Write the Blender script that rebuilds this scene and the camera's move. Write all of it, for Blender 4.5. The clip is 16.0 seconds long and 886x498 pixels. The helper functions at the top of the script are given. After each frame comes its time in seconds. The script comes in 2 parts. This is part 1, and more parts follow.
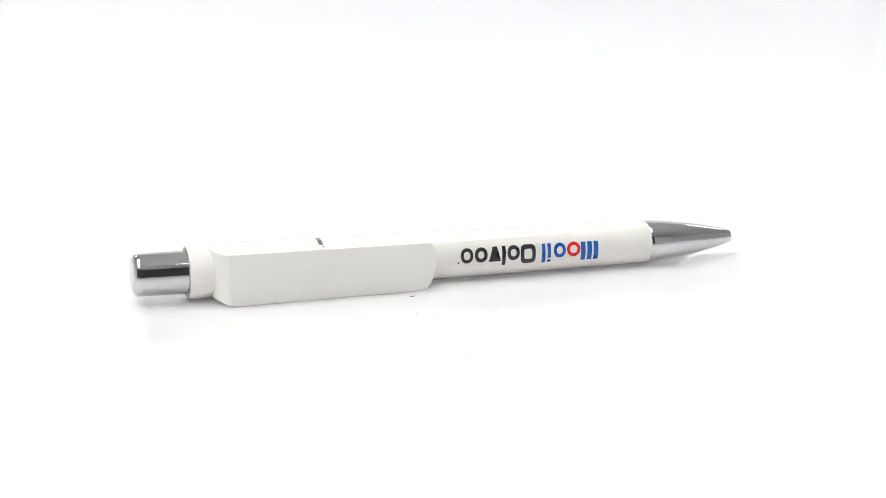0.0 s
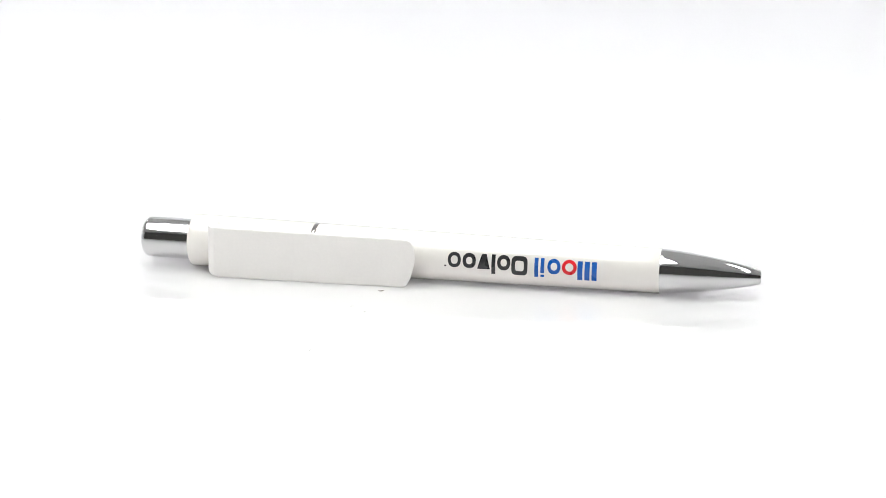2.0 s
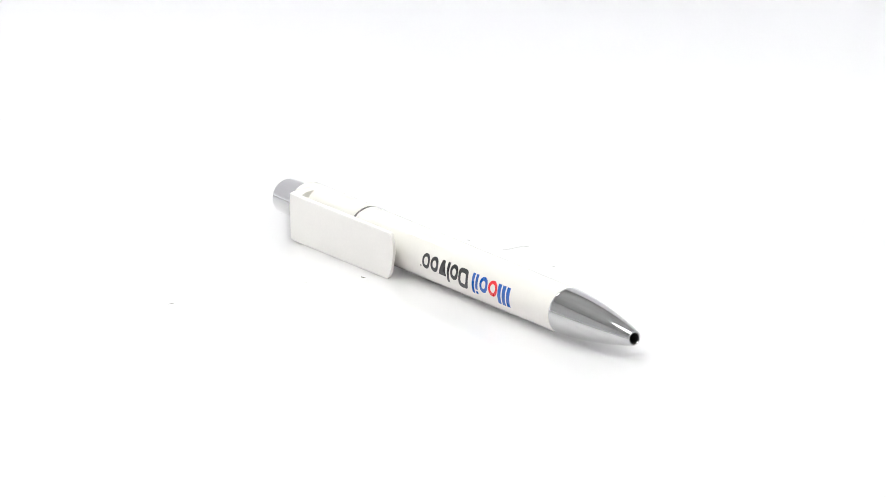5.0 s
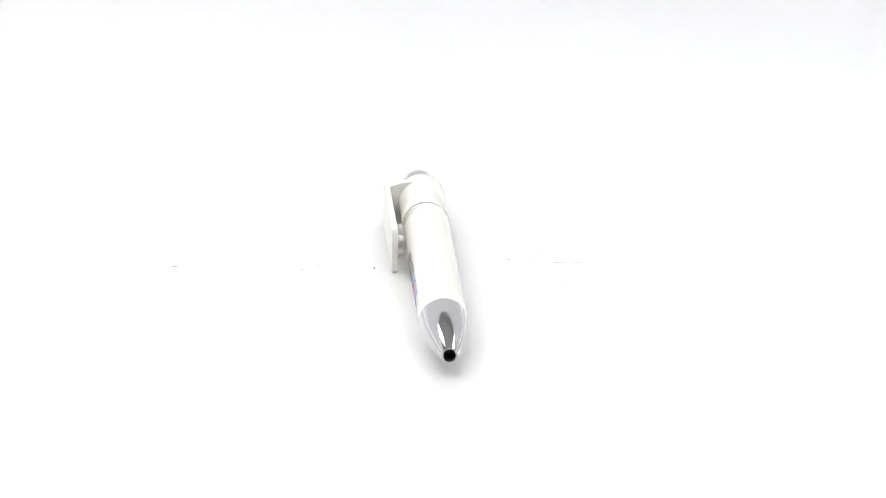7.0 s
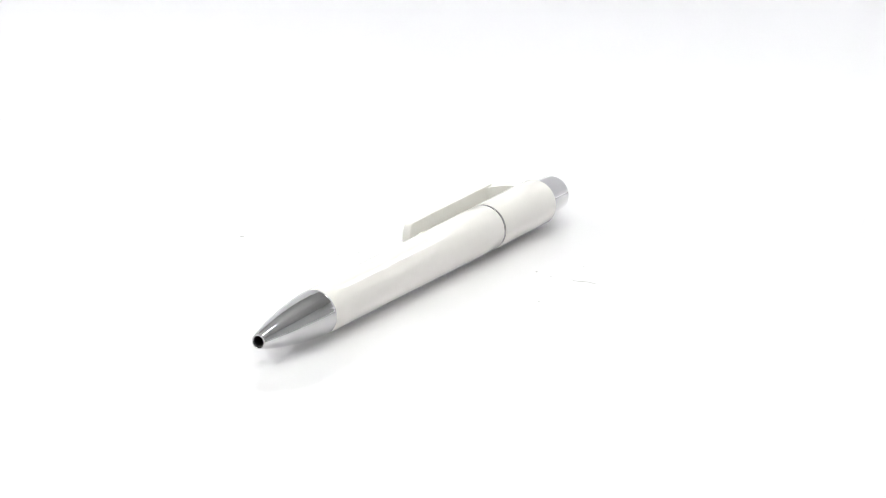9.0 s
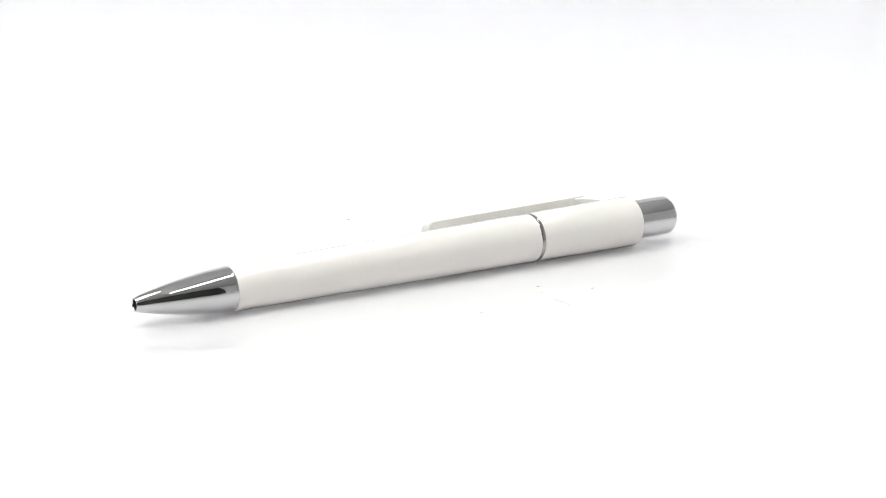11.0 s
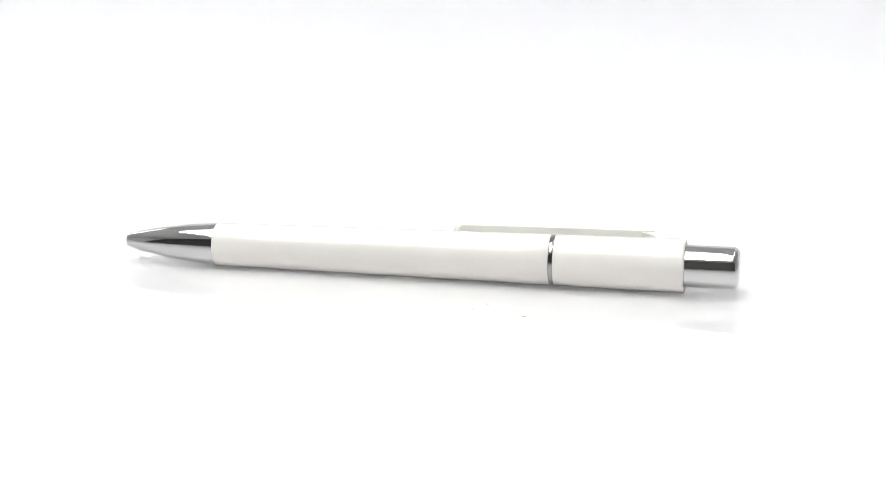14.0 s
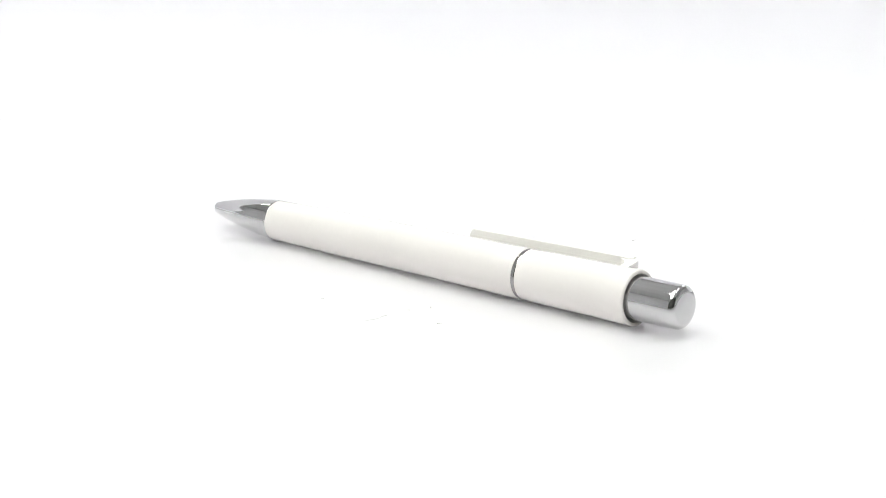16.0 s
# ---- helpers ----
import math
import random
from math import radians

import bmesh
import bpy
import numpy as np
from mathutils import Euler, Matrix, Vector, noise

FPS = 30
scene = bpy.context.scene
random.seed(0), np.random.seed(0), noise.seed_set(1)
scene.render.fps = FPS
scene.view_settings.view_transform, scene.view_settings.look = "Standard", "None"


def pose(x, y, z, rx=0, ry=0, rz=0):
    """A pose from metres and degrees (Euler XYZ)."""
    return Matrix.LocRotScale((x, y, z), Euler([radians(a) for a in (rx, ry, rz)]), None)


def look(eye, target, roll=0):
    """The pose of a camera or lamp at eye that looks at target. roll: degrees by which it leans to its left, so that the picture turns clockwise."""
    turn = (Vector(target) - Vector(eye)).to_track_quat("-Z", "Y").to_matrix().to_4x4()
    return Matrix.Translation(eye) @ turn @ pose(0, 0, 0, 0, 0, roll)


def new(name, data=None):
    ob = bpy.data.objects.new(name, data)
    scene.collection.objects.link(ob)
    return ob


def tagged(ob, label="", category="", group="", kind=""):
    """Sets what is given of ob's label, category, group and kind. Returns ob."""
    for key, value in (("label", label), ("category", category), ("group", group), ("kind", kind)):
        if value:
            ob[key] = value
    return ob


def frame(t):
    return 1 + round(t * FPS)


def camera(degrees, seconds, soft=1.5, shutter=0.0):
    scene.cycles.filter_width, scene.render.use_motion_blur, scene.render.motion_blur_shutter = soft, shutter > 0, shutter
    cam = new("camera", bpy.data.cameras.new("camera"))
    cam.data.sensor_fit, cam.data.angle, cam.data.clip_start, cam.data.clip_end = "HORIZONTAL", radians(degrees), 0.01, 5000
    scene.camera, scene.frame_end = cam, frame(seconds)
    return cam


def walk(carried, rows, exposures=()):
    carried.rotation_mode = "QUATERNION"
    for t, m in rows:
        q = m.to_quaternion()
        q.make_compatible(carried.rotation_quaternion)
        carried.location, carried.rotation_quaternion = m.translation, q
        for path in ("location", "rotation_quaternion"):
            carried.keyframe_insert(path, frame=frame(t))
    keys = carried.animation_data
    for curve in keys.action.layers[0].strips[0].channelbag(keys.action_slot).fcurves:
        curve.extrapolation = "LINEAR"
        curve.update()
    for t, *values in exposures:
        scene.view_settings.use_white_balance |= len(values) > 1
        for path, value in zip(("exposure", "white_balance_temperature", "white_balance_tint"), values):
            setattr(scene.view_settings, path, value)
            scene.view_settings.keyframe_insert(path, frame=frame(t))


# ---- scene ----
# A white ballpoint pen turns on a glossy white surface in a white photo studio.
# The origin is the turning axis at the surface; the camera stands still on the -y side.

# ---- camera ----
cam = camera(25.985, 16.0, soft=0.75)
EYE = Vector((0.0, -0.41274, 0.11228))
AIM = Vector((0.00471, 0.96877, -0.24780))
STAND = look(EYE, EYE + AIM, 0.25)
walk(cam, [(0.0, STAND), (16.0, STAND)])

TURN_START = 17.72      # degrees at 0 s
TURN_RATE = -14.986     # degrees a second

# ---- world and light ----
world = bpy.data.worlds.new("dim_room")
scene.world = world
world.use_nodes = True
world.node_tree.nodes["Background"].inputs[0].default_value = (0.8, 0.9, 1.0, 1)
world.node_tree.nodes["Background"].inputs[1].default_value = 0.02
scene.view_settings.exposure = -0.16
LAMP_GLOW = 7.2
STRIP_GLOW = 10.0
SPOT_GLOW = 50.0


# ---- materials ----
def material(name, base, rough=0.5, metal=0.0, ior=1.5, coat=0.0, grain=0.03, grain_scale=900.0, stain=0.03, stain_scale=40.0,
             bump=0.02, bump_depth=0.0001, rough_var=0.06, stretch=(1, 1, 1)):
    """A procedural surface: base colour varied at two scales, uneven gloss and fine relief. Scales are per metre."""
    m = bpy.data.materials.new(name)
    m.use_nodes = True
    nt = m.node_tree
    b = nt.nodes["Principled BSDF"]
    b.inputs["Metallic"].default_value = metal
    b.inputs["IOR"].default_value = ior
    b.inputs["Coat Weight"].default_value = coat
    b.inputs["Coat Roughness"].default_value = 0.05
    tc = nt.nodes.new("ShaderNodeTexCoord")
    mp = nt.nodes.new("ShaderNodeMapping")
    mp.inputs["Scale"].default_value = stretch
    nt.links.new(tc.outputs["Object"], mp.inputs[0])

    def noise_node(scale, detail):
        n = nt.nodes.new("ShaderNodeTexNoise")
        n.inputs["Scale"].default_value, n.inputs["Detail"].default_value = scale, detail
        nt.links.new(mp.outputs[0], n.inputs["Vector"])
        return n

    def spread(n, low, high):
        r = nt.nodes.new("ShaderNodeMapRange")
        r.inputs["From Min"].default_value, r.inputs["From Max"].default_value = 0.3, 0.7
        r.inputs["To Min"].default_value, r.inputs["To Max"].default_value = low, high
        nt.links.new(n.outputs["Fac"], r.inputs["Value"])
        return r

    fine, broad = noise_node(grain_scale, 4), noise_node(stain_scale, 3)
    k1, k2 = spread(fine, 1 - grain, 1 + grain), spread(broad, 1 - stain, 1 + stain)
    mul = nt.nodes.new("ShaderNodeMath")
    mul.operation = "MULTIPLY"
    nt.links.new(k1.outputs[0], mul.inputs[0])
    nt.links.new(k2.outputs[0], mul.inputs[1])
    col = nt.nodes.new("ShaderNodeVectorMath")
    col.operation = "SCALE"
    col.inputs[0].default_value = base
    nt.links.new(mul.outputs[0], col.inputs["Scale"])
    nt.links.new(col.outputs[0], b.inputs["Base Color"])
    rg = spread(broad, max(rough - rough_var, 0.01), rough + rough_var)
    nt.links.new(rg.outputs[0], b.inputs["Roughness"])
    if bump:
        bp = nt.nodes.new("ShaderNodeBump")
        bp.inputs["Strength"].default_value, bp.inputs["Distance"].default_value = bump, bump_depth
        nt.links.new(fine.outputs["Fac"], bp.inputs["Height"])
        nt.links.new(bp.outputs[0], b.inputs["Normal"])
    return m


def glow(name, colour, strength):
    m = bpy.data.materials.new(name)
    m.use_nodes = True
    b = m.node_tree.nodes["Principled BSDF"]
    b.inputs["Base Color"].default_value = (0.8, 0.8, 0.8, 1)
    b.inputs["Emission Color"].default_value = (*colour, 1)
    b.inputs["Emission Strength"].default_value = strength
    return m


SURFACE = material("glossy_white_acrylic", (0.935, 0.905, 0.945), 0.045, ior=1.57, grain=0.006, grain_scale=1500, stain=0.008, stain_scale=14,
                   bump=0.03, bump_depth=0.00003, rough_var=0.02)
# same sheet without polish; the backdrop's dimmer, cooler shade is put into its colour
SHADED_SHEET = material("shaded_matt_acrylic", (0.81, 0.812, 0.835), 0.6, ior=1.3, grain=0.006, grain_scale=1500, stain=0.012, stain_scale=14,
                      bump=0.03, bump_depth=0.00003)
for acrylic in (SURFACE, SHADED_SHEET):       # translucent acrylic softens the shadows
    sheet = acrylic.node_tree.nodes["Principled BSDF"]
    sheet.inputs["Subsurface Weight"].default_value = 0.92
    sheet.inputs["Subsurface Radius"].default_value = (1.0, 0.97, 1.02)
    sheet.inputs["Subsurface Scale"].default_value = 0.03
WHITE_PAINT = material("white_studio_paint", (0.86, 0.86, 0.86), 0.7, grain=0.02, grain_scale=150, stain=0.04, stain_scale=1.5, bump=0.1, bump_depth=0.001)
TOP_PAINT = material("pale_ceiling_paint", (0.67, 0.67, 0.66), 0.8, grain=0.03, grain_scale=150, stain=0.05, stain_scale=1.5, bump=0.1, bump_depth=0.001)
DARK_CLOTH = material("dark_curtain_cloth", (0.055, 0.055, 0.05), 0.85, grain=0.06, grain_scale=120, stain=0.10, stain_scale=2, bump=0.1, bump_depth=0.001)
BARREL = material("gloss_white_plastic", (0.79, 0.778, 0.722), 0.035, coat=0.0, grain=0.006, stain=0.012, stain_scale=70,
                  bump=0.008, bump_depth=0.00003, rough_var=0.02)
CLIP = material("satin_white_plastic", (0.845, 0.838, 0.79), 0.34, grain=0.012, grain_scale=1800, stain=0.014, stain_scale=90,
                bump=0.03, bump_depth=0.00004, rough_var=0.05)
CHROME = material("polished_chrome", (0.58, 0.58, 0.585), 0.055, metal=1.0, grain=0.01, stain=0.02, stain_scale=150,
                  bump=0.006, bump_depth=0.00003, rough_var=0.02, stretch=(0.15, 1, 1))
RING_METAL = material("satin_ring_metal", (0.40, 0.395, 0.385), 0.10, metal=1.0, grain=0.03, stain=0.04, stain_scale=300, bump=0.02)
BLACK_HOLE = material("dark_refill_end", (0.035, 0.034, 0.033), 0.35, grain=0.1, stain=0.1, bump=0.05)
INK_BLACK = material("black_print", (0.022, 0.022, 0.023), 0.3, grain=0.05, stain=0.05, stain_scale=400, bump=0.02)
INK_BLUE = material("blue_print", (0.008, 0.10, 0.42), 0.3, grain=0.05, stain=0.05, stain_scale=400, bump=0.02)
INK_RED = material("red_print", (0.72, 0.015, 0.022), 0.3, grain=0.05, stain=0.05, stain_scale=400, bump=0.02)
LINT = material("grey_lint", (0.2, 0.18, 0.16), 0.8, grain=0.2, grain_scale=3000, stain=0.1, stain_scale=800, bump=0.2)
PALE_LINT = material("pale_lint", (0.42, 0.41, 0.39), 0.8, grain=0.2, grain_scale=3000, stain=0.1, stain_scale=800, bump=0.2)
LAMP = glow("lit_diffuser", (1.0, 1.0, 1.0), LAMP_GLOW)
STRIP = glow("lit_strip", (1.0, 1.0, 1.0), STRIP_GLOW)
SPOT = glow("lit_spot", (1.0, 1.0, 1.0), SPOT_GLOW)
CASE = material("lamp_case_grey", (0.3, 0.3, 0.3), 0.5)


# ---- mesh helpers ----
def part(name, bm, mat, parent=None, label="", sharp=32):
    """Links a bmesh as one mesh object, under a thing or a part."""
    bmesh.ops.recalc_face_normals(bm, faces=bm.faces)
    for f in bm.faces:
        f.smooth = True
    for e in bm.edges:
        if len(e.link_faces) == 2 and e.calc_face_angle(0) > radians(sharp):
            e.smooth = False
    me = bpy.data.meshes.new(name)
    bm.to_mesh(me)
    bm.free()
    me.materials.append(mat)
    ob = new(name, me)
    ob.parent = parent
    return tagged(ob, label)


def box(bm, x0, x1, y0, y1, z0, z1):
    m = Matrix.LocRotScale(((x0 + x1) / 2, (y0 + y1) / 2, (z0 + z1) / 2), None, (x1 - x0, y1 - y0, z1 - z0))
    return bmesh.ops.create_cube(bm, size=1, matrix=m)["verts"]


def lathe(profile, m, segments=96, close=False):
    """A body of revolution about the x axis from (x, radius) pairs, moved by m. close: the last ring joins the first."""
    bm = bmesh.new()
    rings = []
    for x, r in profile:
        if r <= 0:
            rings.append([bm.verts.new(m @ Vector((x, 0, 0)))])
        else:
            rings.append([bm.verts.new(m @ Vector((x, r * math.cos(a), r * math.sin(a))))
                          for a in (2 * math.pi * k / segments for k in range(segments))])
    pairs = list(zip(rings, rings[1:])) + ([(rings[-1], rings[0])] if close else [])
    for a, b in pairs:
        for k in range(segments):
            j = (k + 1) % segments
            quad = [a[k % len(a)], a[j % len(a)], b[j % len(b)], b[k % len(b)]]
            bm.faces.new(list(dict.fromkeys(quad)))
    return bm


def fillet(x, r, cx, cr, steps=5):
    """Points on a quarter round from (x, r) to (cx, cr), bulging outwards: x moves first at the larger radius."""
    return [(x + (cx - x) * math.sin(k * math.pi / 2 / steps), cr + (r - cr) * math.cos(k * math.pi / 2 / steps)) for k in range(steps + 1)]


# ---- the setting ----
def build_setting():
    # the surface and the backdrop are one sheet; where it bends up, more and more, its polish ends and shade is put
    # into its colour
    bm = bmesh.new()
    line = [(-0.47, 0.0), (0.0, 0.0), (0.19, 0.0)]
    y, z, steps, length = 0.19, 0.0, 60, 0.10
    for k in range(steps):
        a = math.pi / 2 * ((k + 0.5) / steps) ** 1.2
        y, z = y + length / steps * math.cos(a), z + length / steps * math.sin(a)
        line.append((y, z))
    line += [(y, 0.20)]
    cols = []
    for x in (-0.71, 0.71):
        cols.append([bm.verts.new((x, y, z)) for y, z in line])
        cols.append([bm.verts.new((x, y + (0.010 if z > 0.02 else 0), z - 0.010)) for y, z in line])
    a, al, b, bl = cols
    for i in range(len(line) - 1):
        top = bm.faces.new((a[i], b[i], b[i + 1], a[i + 1]))
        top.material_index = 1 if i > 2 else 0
        bm.faces.new((al[i], al[i + 1], bl[i + 1], bl[i]))
        bm.faces.new((a[i], a[i + 1], al[i + 1], al[i]))
        bm.faces.new((b[i], bl[i], bl[i + 1], b[i + 1]))
    bm.faces.new((a[0], al[0], bl[0], b[0]))
    bm.faces.new((a[-1], b[-1], bl[-1], al[-1]))
    ground = part("ground", bm, SURFACE)
    ground.data.materials.append(SHADED_SHEET)
    tagged(ground, "glossy white acrylic surface curving up into a plain backdrop", "surface", kind="structure")
    # the studio round it: white walls, pale ceiling, a dark curtain behind the camera
    for name, dims, mat, label in (
            ("floor", (-4.0, 4.0, -2.6, 3.5, -0.05, -0.012), WHITE_PAINT, "plain white studio floor"),
            ("wall_west", (-4.1, -4.0, -2.6, 3.5, -0.05, 2.40), WHITE_PAINT, "plain white studio wall"),
            ("wall_east", (4.0, 4.1, -2.6, 3.5, -0.05, 2.40), WHITE_PAINT, "plain white studio wall"),
            ("wall_north", (-4.1, 4.1, 3.5, 3.6, -0.05, 2.40), WHITE_PAINT, "plain white studio wall"),
            ("wall_south", (-4.1, 4.1, -2.7, -2.6, -0.05, 2.40), WHITE_PAINT, "plain white studio wall"),
            ("curtain", (-3.9, 2.9, -2.598, -2.57, -0.012, 2.398), DARK_CLOTH, "plain dark curtain behind the camera"),
            ("ceiling", (-4.1, 4.1, -2.7, 3.6, 2.40, 2.50), TOP_PAINT, "plain pale grey studio ceiling")):
        bm = bmesh.new()
        box(bm, *dims)
        tagged(part(name, bm, mat), label, name.split("_")[0], kind="structure")


def light_panel(x, y, wx, wy, mat, label, square=8.0):
    """A flat lamp hung under the studio ceiling: case and lit diffuser. square: 2 is oval, more is squarer."""
    lamp = new("light_panel")
    lamp.location = (x, y, 2.40)

    def slab(rx, ry, z0, z1):
        bm, rings = bmesh.new(), []
        for z in (z0, z1):
            ring = []
            for k in range(64):
                c, q = math.cos(2 * math.pi * k / 64), math.sin(2 * math.pi * k / 64)
                ring.append(bm.verts.new((rx * math.copysign(abs(c) ** (2 / square), c), ry * math.copysign(abs(q) ** (2 / square), q), z)))
            rings.append(ring)
        bm.faces.new(rings[0][::-1]), bm.faces.new(rings[1])
        for k in range(64):
            bm.faces.new((rings[0][k], rings[0][(k + 1) % 64], rings[1][(k + 1) % 64], rings[1][k]))
        return bm

    part("case", slab(wx / 2 + 0.03, wy / 2 + 0.03, -0.055, 0), CASE, lamp)
    part("diffuser", slab(wx / 2, wy / 2, -0.07, -0.058), mat, lamp, "lit white diffuser")
    return tagged(lamp, label, "lamp", group="studio lamps")


def softbox(bearing):
    """A tall narrow lamp behind the backdrop, hung from the ceiling on a rod and tilted towards the table."""
    lamp = new("softbox")
    lamp.matrix_basis = pose(0, 0, 0, 0, 0, -bearing) @ pose(0, 2.80, 1.74, 32, 0, 0)

    def slab(wx, wz, y0, y1, corner):
        bm = bmesh.new()
        box(bm, -wx / 2, wx / 2, y0, y1, -wz / 2, wz / 2)
        bmesh.ops.bevel(bm, geom=[e for e in bm.edges if abs(e.verts[0].co.y - e.verts[1].co.y) > 1e-5], offset=corner, segments=6,
                        profile=0.5, affect="EDGES")
        return bm

    part("case", slab(0.56, 0.74, 0.012, 0.10, 0.05), CASE, lamp)
    part("diffuser", slab(0.50, 0.68, 0.0, 0.010, 0.14), STRIP, lamp, "lit white diffuser")
    up = lamp.matrix_basis.to_3x3().inverted() @ Vector((0, 0, 1))
    foot, top = Vector((0, 0.06, 0.34)), Vector((0, 0.06, 0.34)) + up * (0.66 - 0.34 * 0.848 + 0.03)
    bm = bmesh.new()
    spread_m = Matrix.Translation((foot + top) / 2) @ up.to_track_quat("Z", "Y").to_matrix().to_4x4()
    bmesh.ops.create_cone(bm, cap_ends=True, segments=16, radius1=0.012, radius2=0.012, depth=(top - foot).length, matrix=spread_m)
    part("hanging_rod", bm, CASE, lamp)
    return tagged(lamp, "tall narrow lit softbox hanging behind the backdrop", "lamp", group="studio lamps")


build_setting()
light_panel(-0.76, -0.60, 1.60, 2.35, LAMP, "wide rounded lit lamp panel under the studio ceiling", 4.0)
light_panel(0.84, 0.00, 0.048, 2.30, SPOT, "long thin lit tube lamp under the studio ceiling")
softbox(-32.0)
softbox(32.0)

# ---- the pen ----
# The pen's own space: its axis runs along x with the point at +x, the clip is on the -y side.
X_TIP, X_NOSE, X_RING, X_END, X_BUTTON = 0.0719, 0.05045, -0.0267, -0.05563, -0.0673
R_NOSE, R_RING, R_END, R_BUTTON = 0.00484, 0.00562, 0.00589, 0.00464
AXIS_Y, AXIS_Z, AXIS_TILT = -0.00056, 0.00536, 0.567
AXIS = pose(0, AXIS_Y, AXIS_Z, 0, AXIS_TILT, 0)


def barrel_radius(x):
    if x > X_RING:
        return R_NOSE + (R_RING - R_NOSE) * (X_NOSE - x) / (X_NOSE - X_RING)
    return R_RING + (R_END - R_RING) * (X_RING - x) / (X_RING - X_END)


def on_barrel(x, angle, lift=0.00003):
    r, a = barrel_radius(x) + lift, radians(angle)
    return AXIS @ Vector((x, r * math.cos(a), r * math.sin(a)))


def print_ring(parent, x0, x1, a0, a1, mat, bar=0.42, square=2.2, name="printed_ring"):
    """A flat printed ring on the barrel, between two places along it and two angles round it."""
    bm, n, rows = bmesh.new(), 40, []
    for k in range(n):
        t = 2 * math.pi * k / n
        c, s = math.cos(t), math.sin(t)
        c, s = math.copysign(abs(c) ** (2 / square), c), math.copysign(abs(s) ** (2 / square), s)
        rows.append([bm.verts.new(on_barrel((x0 + x1) / 2 + (x1 - x0) / 2 * c * q, (a0 + a1) / 2 + (a1 - a0) / 2 * s * q, lift))
                     for q, lift in ((1, -0.00002), (1, 0.00003), (1 - bar / 2, 0.00003), (1 - bar, 0.00003), (1 - bar, -0.00002))])
    for k in range(n):
        p, q = rows[k], rows[(k + 1) % n]
        for i in range(4):
            bm.faces.new((p[i], p[i + 1], q[i + 1], q[i]))
    return part(name, bm, mat, parent)


def print_bar(parent, x0, x1, a0, a1, mat, x2=None, x3=None, name="printed_bar"):
    """A printed bar on the barrel; x2 and x3 give its ends at a1 where they differ from those at a0."""
    bm, n = bmesh.new(), 10
    x2, x3 = x0 if x2 is None else x2, x1 if x3 is None else x3
    grid = []
    for k in range(n + 1):
        f = k / n
        xa, xb, a = x0 + (x2 - x0) * f, x1 + (x3 - x1) * f, a0 + (a1 - a0) * f
        grid.append([bm.verts.new(on_barrel(x, a, lift)) for x, lift in ((xa, -0.00002), (xa, 0.00003), (xb, 0.00003), (xb, -0.00002))])
    for p, q in zip(grid, grid[1:]):
        for i in range(3):
            bm.faces.new((p[i], p[i + 1], q[i + 1], q[i]))
    return part(name, bm, mat, parent)


def build_print(barrel):
    mm = 0.001
    # blue and red half of the mark
    for x0, x1 in ((32.9, 34.0), (34.45, 35.55), (36.0, 37.1)):
        print_bar(barrel, x0 * mm, x1 * mm, 155, 204, INK_BLUE)
    print_ring(barrel, 29.5 * mm, 32.75 * mm, 153, 191.5, INK_RED, 0.46, 2.0)
    print_ring(barrel, 26.35 * mm, 29.2 * mm, 153.5, 192, INK_BLUE, 0.5)
    print_bar(barrel, 24.85 * mm, 25.65 * mm, 153.5, 191, INK_BLUE)
    print_bar(barrel, 24.85 * mm, 25.65 * mm, 195, 202, INK_BLUE)
    print_bar(barrel, 23.5 * mm, 24.35 * mm, 153.5, 203, INK_BLUE)
    # black half
    print_ring(barrel, 18.45 * mm, 22.0 * mm, 152.5, 201, INK_BLACK, 0.46, 4.0)
    print_ring(barrel, 15.3 * mm, 18.2 * mm, 152.5, 190, INK_BLACK, 0.52)
    print_bar(barrel, 14.05 * mm, 14.9 * mm, 152.5, 202, INK_BLACK)
    print_bar(barrel, 11.9 * mm, 12.9 * mm, 153, 190, INK_BLACK, 10.9 * mm, 13.75 * mm, name="printed_wedge")
    print_ring(barrel, 7.65 * mm, 10.6 * mm, 153, 190, INK_BLACK, 0.52)
    print_ring(barrel, 4.35 * mm, 7.25 * mm, 153, 190, INK_BLACK, 0.46)
    print_bar(barrel, 3.6 * mm, 4.0 * mm, 185, 189, INK_BLACK)


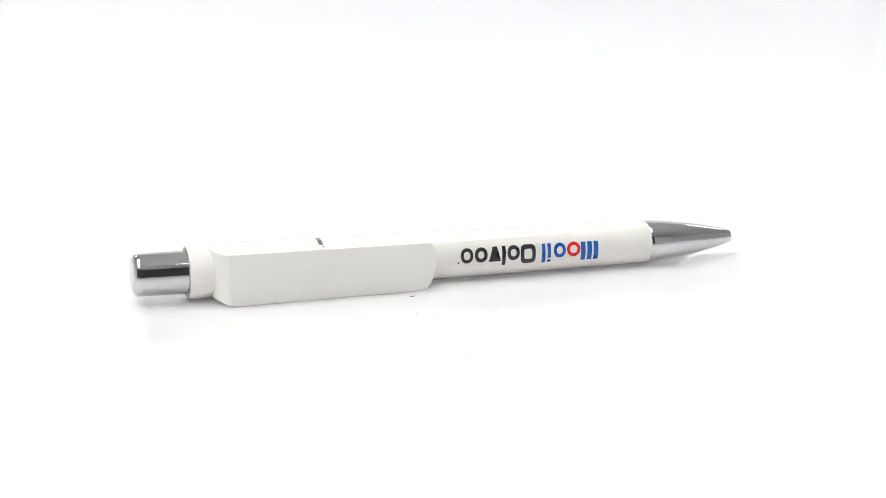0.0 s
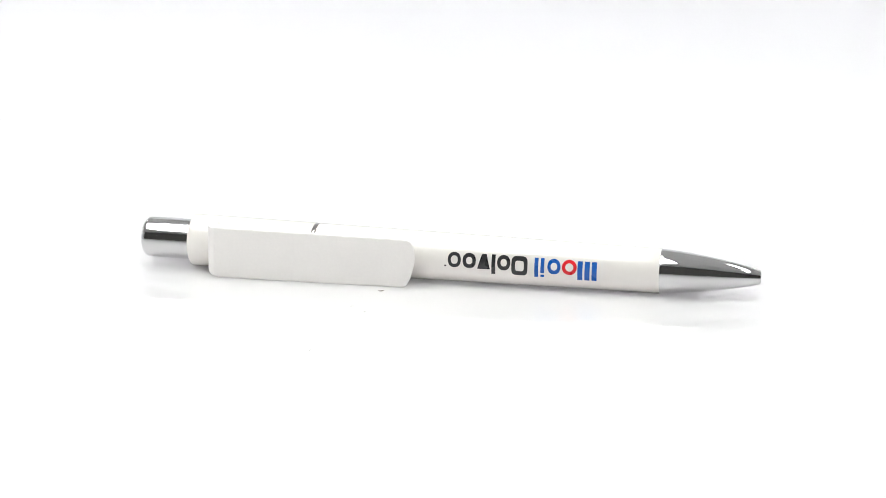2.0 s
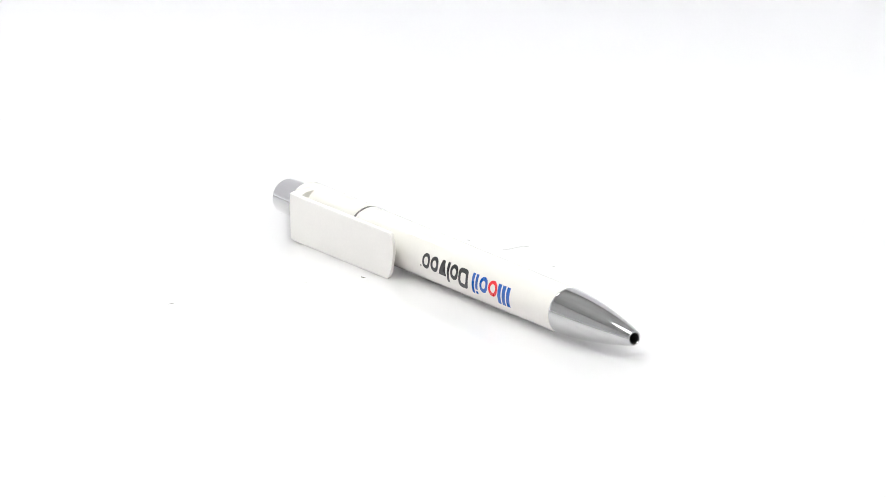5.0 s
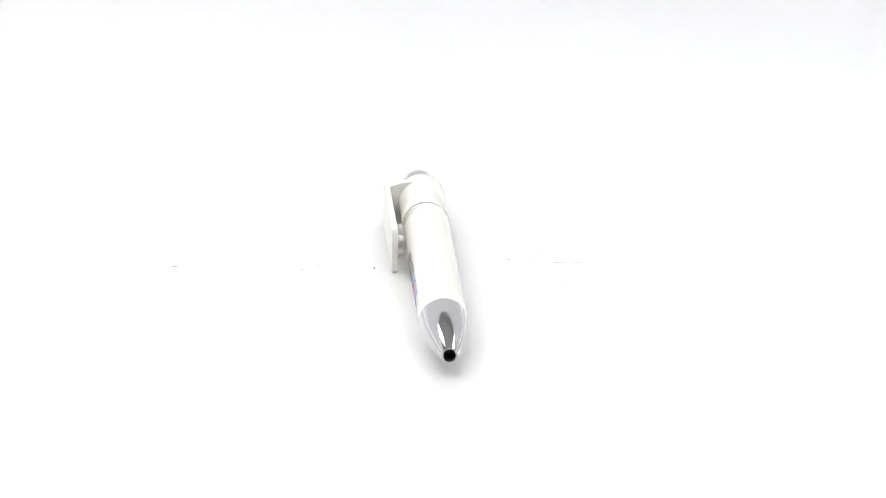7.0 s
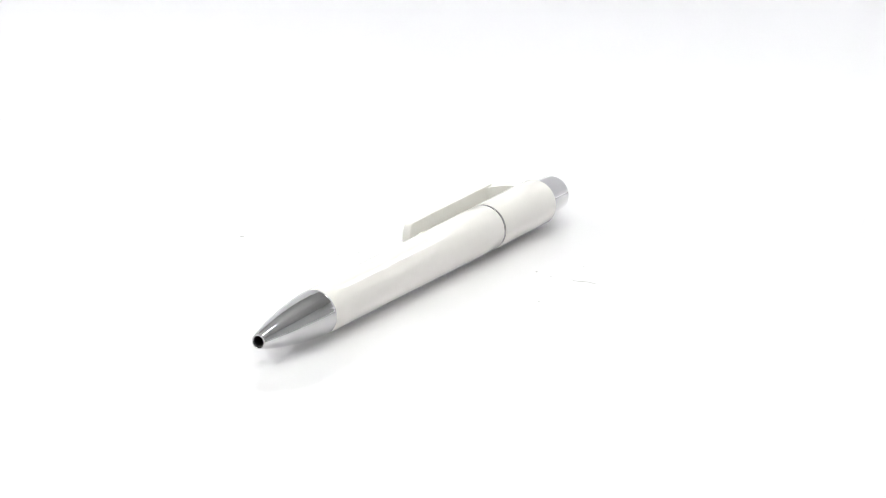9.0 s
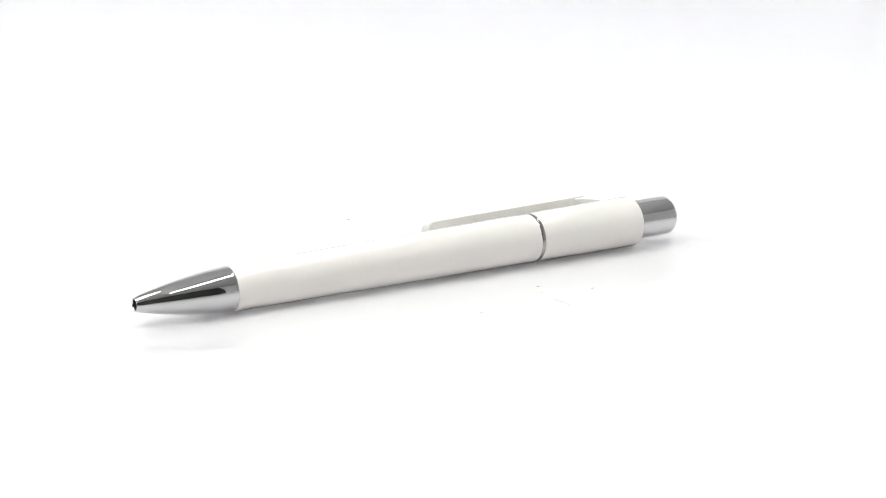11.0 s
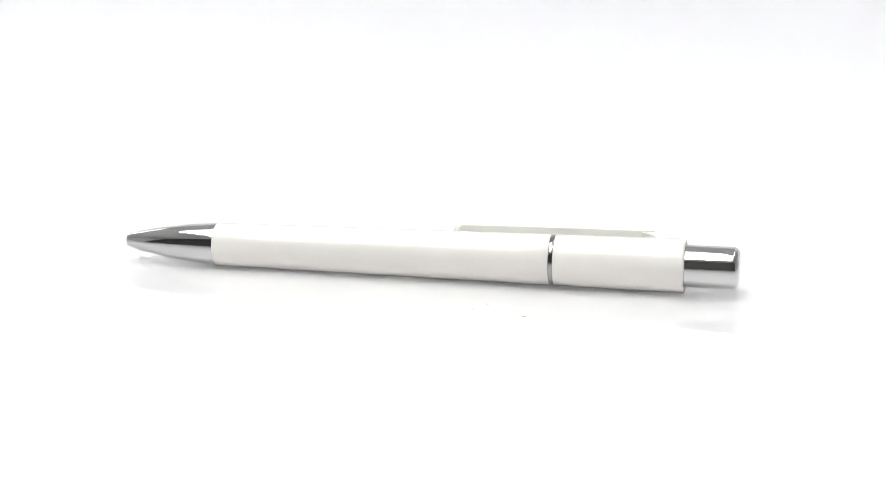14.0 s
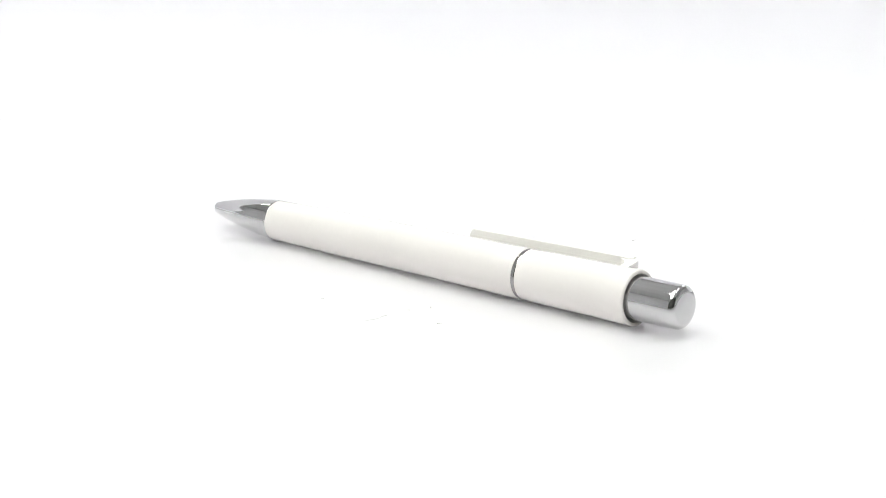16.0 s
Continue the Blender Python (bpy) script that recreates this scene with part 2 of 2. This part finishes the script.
def build_clip(pen):
    """The flat clip plate with rounded front corners and the slanted bridge that joins it to the barrel."""
    y_rear, y_front, thick = -0.01010, -0.00925, 0.0014
    x_rear, x_front = -0.0480, -0.0022
    outer_y = lambda x: y_rear + (y_front - y_rear) * (x - x_rear) / (x_front - x_rear)
    z_top = lambda x: 0.01143 - 0.00068 * (x - x_rear) / 0.043
    low = 0.00003
    outline = [(x_rear, low + 0.0009), (x_rear + 0.0003, low + 0.0004), (x_rear + 0.0010, low), (-0.030, low), (-0.015, low)]
    outline += [(x_front + dx, z) for dx, z in ((-0.0027, low), (-0.0021, 0.0003), (-0.0016, 0.0009), (-0.0010, 0.0020), (-0.0006, 0.0033),
                                                (-0.0003, 0.0045), (-0.0001, 0.0055), (0.0, 0.0062))]      # lower front corner
    for d in range(10, 91, 10):        # upper front corner
        c, s = max(math.cos(radians(d)), 0) ** 0.8, math.sin(radians(d)) ** 0.9
        outline.append((x_front - 0.0020 + 0.0020 * c, z_top(x_front) - 0.0042 + 0.0042 * s))
    outline += [(-0.015, z_top(-0.015)), (-0.030, z_top(-0.030)), (x_rear, z_top(x_rear))]
    bm = bmesh.new()
    outer = [bm.verts.new((x, outer_y(x), z)) for x, z in outline]
    inner = [bm.verts.new((x - 0.0012 * min(max((x + 0.009) / 0.006, 0), 1), outer_y(x) + thick, z)) for x, z in outline]
    front, back = bm.faces.new(outer), bm.faces.new(inner[::-1])
    n = len(outline)
    for k in range(n):
        bm.faces.new((outer[k], inner[k], inner[(k + 1) % n], outer[(k + 1) % n]))
    bmesh.ops.recalc_face_normals(bm, faces=bm.faces)
    rim = [e for e in bm.edges if front in e.link_faces or back in e.link_faces]
    bmesh.ops.bevel(bm, geom=rim, offset=0.00026, segments=4, profile=0.5, affect="EDGES")
    # bridge, drawn in plan and raised
    plan = [(-0.0474, outer_y(-0.0474) + 0.00002), (-0.0481, y_rear + 0.00012), (-0.0487, -0.0096), (-0.0493, -0.0089), (-0.0498, -0.0080),
            (-0.0503, -0.0067), (-0.0507, -0.0050), (-0.0511, -0.0030), (-0.0513, -0.0008), (-0.0494, -0.0008), (-0.0482, -0.0055),
            (-0.0467, -0.0075), (-0.0446, outer_y(-0.0446) + thick - 0.0002)]
    lows = [0.00030, 0.00036, 0.0005, 0.0007, 0.0009, 0.0010, 0.0011, 0.0011, 0.0011, 0.0011, 0.0011, 0.0009, 0.0007]
    tops = [0.01112, 0.01122, 0.01126, 0.01128, 0.0113, 0.0113, 0.0113, 0.0113, 0.0113, 0.0113, 0.0111, 0.0109, 0.0109]
    lo = [bm.verts.new((x, y, z)) for (x, y), z in zip(plan, lows)]
    hi = [bm.verts.new((x, y, z)) for (x, y), z in zip(plan, tops)]
    bm.faces.new(lo[::-1]), bm.faces.new(hi)
    k = len(plan)
    for i in range(k):
        bm.faces.new((lo[i], lo[(i + 1) % k], hi[(i + 1) % k], hi[i]))
    clip = part("clip", bm, CLIP, pen, "flat satin white clip with rounded front corners", sharp=38)
    for z in (0.0069, 0.0038):
        bm = bmesh.new()
        m = Matrix.LocRotScale((-0.0086, outer_y(-0.0086) + thick + 0.0003, z), None, (0.0014, 0.0014, 0.00095))
        bmesh.ops.create_uvsphere(bm, u_segments=24, v_segments=12, radius=1, matrix=m)
        part("grip_nub", bm, CLIP, clip, "small rounded white nub")
    return clip


def build_pen():
    pen = new("ballpoint_pen")
    # nose cone: convex taper, thin rolled edge round the opening
    length = X_TIP - X_NOSE
    shape = [(0.0, 0.310), (0.06, 0.377), (0.13, 0.452), (0.2, 0.522), (0.28, 0.596), (0.36, 0.664), (0.45, 0.733), (0.55, 0.803),
             (0.65, 0.864), (0.74, 0.911), (0.82, 0.947), (0.90, 0.974), (0.97, 0.993)]
    r_tip = shape[0][1] * R_NOSE
    prof = [(X_TIP - 0.0004, 0.00111), (X_TIP - 0.0001, 0.00114), (X_TIP - 0.00002, 0.00120), (X_TIP, 0.00126), (X_TIP - 0.00005, r_tip - 0.00003),
            (X_TIP - 0.0002, r_tip + 0.00001)]
    prof += [(X_TIP - f * length, q * R_NOSE) for f, q in shape[1:]]
    prof += [(X_NOSE + 0.00005, R_NOSE * 0.999), (X_NOSE, R_NOSE * 0.994), (X_NOSE - 0.0004, R_NOSE * 0.9)]
    part("nose_cone", lathe(prof, AXIS), CHROME, pen, "polished chrome tapered nose cone")
    part("tip_opening", lathe([(X_TIP - 0.0030, 0.0), (X_TIP - 0.0030, 0.00105), (X_TIP - 0.0010, 0.00108), (X_TIP - 0.00025, 0.00110)], AXIS, 48),
         BLACK_HOLE, pen, "dark round opening with the point retracted")
    # front barrel with its print
    rr = barrel_radius
    prof = [(X_NOSE + 0.0001, R_NOSE * 0.9), (X_NOSE + 0.00004, R_NOSE - 0.00012), (X_NOSE, R_NOSE - 0.00003), (X_NOSE - 0.0001, R_NOSE)]
    prof += [(X_NOSE - f * (X_NOSE - X_RING), rr(X_NOSE - f * (X_NOSE - X_RING))) for f in (0.1, 0.2, 0.3, 0.4, 0.5, 0.6, 0.7, 0.8, 0.9)]
    xr = X_RING + 0.0005
    prof += [(xr + 0.0001, rr(xr)), (xr + 0.00003, rr(xr) - 0.00003), (xr, rr(xr) - 0.00012), (xr, rr(xr) - 0.0006)]
    barrel = part("barrel", lathe(prof, AXIS, 128), BARREL, pen, "glossy white plastic barrel printed in blue, red and black")
    build_print(barrel)
    # ring
    part("centre_ring", lathe([(xr, R_RING - 0.0006), (xr, R_RING - 0.00012), (xr - 0.0001, R_RING - 0.00006), (xr - 0.0009, R_RING - 0.00006),
                               (xr - 0.0010, R_RING - 0.00012), (xr - 0.0010, R_RING - 0.0006)], AXIS, 128), RING_METAL, pen, "thin chrome ring round the middle")
    # rear barrel, open at the end
    x2 = X_RING - 0.0005
    prof = [(x2, R_RING - 0.0006), (x2, R_RING - 0.00012), (x2 - 0.00003, rr(x2) - 0.00003), (x2 - 0.0001, rr(x2))]
    prof += [(x2 - f * (x2 - X_END - 0.0006), rr(x2 - f * (x2 - X_END - 0.0006))) for f in (0.25, 0.5, 0.75)]
    prof += fillet(X_END + 0.0005, R_END, X_END, R_END - 0.0005)
    prof += [(X_END, 0.00525), (X_END + 0.00005, 0.00512), (X_END + 0.0002, 0.00504), (X_END + 0.004, 0.00500), (X_END + 0.004, 0.0040)]
    part("rear_barrel", lathe(prof, AXIS, 128), BARREL, pen, "glossy white plastic rear barrel with an open end")
    # push button
    prof = [(X_END + 0.0039, 0.003), (X_END + 0.0039, R_BUTTON), (X_END, R_BUTTON), (X_BUTTON + 0.0045, R_BUTTON - 0.00002)]
    prof += fillet(X_BUTTON + 0.0015, R_BUTTON - 0.00004, X_BUTTON + 0.0001, R_BUTTON - 0.0016, 10)
    prof += [(X_BUTTON + 0.00002, 0.0022), (X_BUTTON, 0.001), (X_BUTTON, 0.0)]
    part("push_button", lathe(prof, AXIS, 96), CHROME, pen, "polished chrome push button with a rounded rim", sharp=50)
    build_clip(pen)
    return tagged(pen, "white plastic ballpoint pen with chrome nose, lying on glossy white", "pen")


# ---- lint on the surface ----
def lint(name, points, radius, mat, label):
    """A short bent fibre lying on the surface: a tapered tube through the points, in metres about its middle."""
    bm, n, rings = bmesh.new(), 6, []
    pts = [Vector((x, y, radius * 0.8)) for x, y in points]
    for i, c in enumerate(pts):
        d = (pts[min(i + 1, len(pts) - 1)] - pts[max(i - 1, 0)]).normalized()
        side = Vector((-d.y, d.x, 0))
        w = radius * (0.45 if i in (0, len(pts) - 1) else 1.0)
        rings.append([bm.verts.new(c + side * (w * math.cos(a)) + Vector((0, 0, w * 0.8 * math.sin(a)))) for a in (2 * math.pi * k / n for k in range(n))])
    for a, b in zip(rings, rings[1:]):
        for k in range(n):
            bm.faces.new((a[k], a[(k + 1) % n], b[(k + 1) % n], b[k]))
    bm.faces.new(rings[0][::-1]), bm.faces.new(rings[-1])
    return tagged(part(name, bm, mat), label, "lint", group="lint on the surface")


PEN = build_pen()
MM = 0.001
LINT_PIECES = [
    (lint("lint_speck", [(-0.0006, 0.0001), (-0.0001, -0.0002), (0.0004, 0.0001), (0.0007, 0.0003)], 0.00011, LINT,
          "short dark lint fibre beside the clip"), -9.0 * MM, -13.1 * MM, 0),
    (lint("lint_speck", [(-0.0004, 0), (0, 0.0002), (0.0005, 0.0001)], 0.00006, PALE_LINT, "faint pale lint speck"), -12.0 * MM, -26.1 * MM, 30),
    (lint("lint_speck", [(-0.0006, -0.0002), (0, 0.0001), (0.0003, 0.0004), (0.0006, 0.0005)], 0.00008, PALE_LINT,
          "small grey lint speck far from the pen"), -12.0 * MM, -58.4 * MM, 60),
    (lint("lint_speck", [(-0.0005, 0), (0.0001, 0.0002), (0.0005, 0)], 0.00006, PALE_LINT, "faint pale lint speck"), 6.5 * MM, 28.4 * MM, 10),
    (lint("lint_speck", [(-0.0004, 0.0001), (0, 0), (0.0004, 0.0002)], 0.00007, LINT, "tiny grey lint speck"), -15.4 * MM, 18.1 * MM, 120),
    (lint("lint_speck", [(-0.0004, 0), (0.0001, 0.0001), (0.0004, 0)], 0.00006, PALE_LINT, "faint pale lint speck"), -13.3 * MM, 22.5 * MM, 40),
    (lint("hair_fibre", [(0.0004, 0.0036), (0.0001, 0.0024), (-0.0003, 0.0012), (-0.0004, 0), (0.0001, -0.0012), (0.0000, -0.0024), (-0.0005, -0.0033)],
          0.00004, PALE_LINT, "thin curved grey hair fibre"), -12.5 * MM, 31.0 * MM, 0),
    (lint("lint_speck", [(-0.0006, 0), (0, 0.0002), (0.0006, 0.0001)], 0.00007, PALE_LINT, "small grey lint speck"), -24.7 * MM, 25.6 * MM, 15),
    (lint("lint_speck", [(-0.0003, 0), (0.0001, 0.0002), (0.0004, 0)], 0.00006, PALE_LINT, "faint pale lint speck"), -8.3 * MM, -29.6 * MM, 80),
]


def motions():
    """Pen and lint turn together about the axis at a steady rate."""
    for ob, x, y, turn in [(PEN, 0, 0, 0)] + LINT_PIECES:
        rows = []
        for k in range(161):
            t = k * 0.1
            spin = pose(0, 0, 0, 0, 0, TURN_START + TURN_RATE * t)
            rows.append((t, spin @ pose(x, y, 0, 0, 0, turn)))
        walk(ob, rows)


motions()
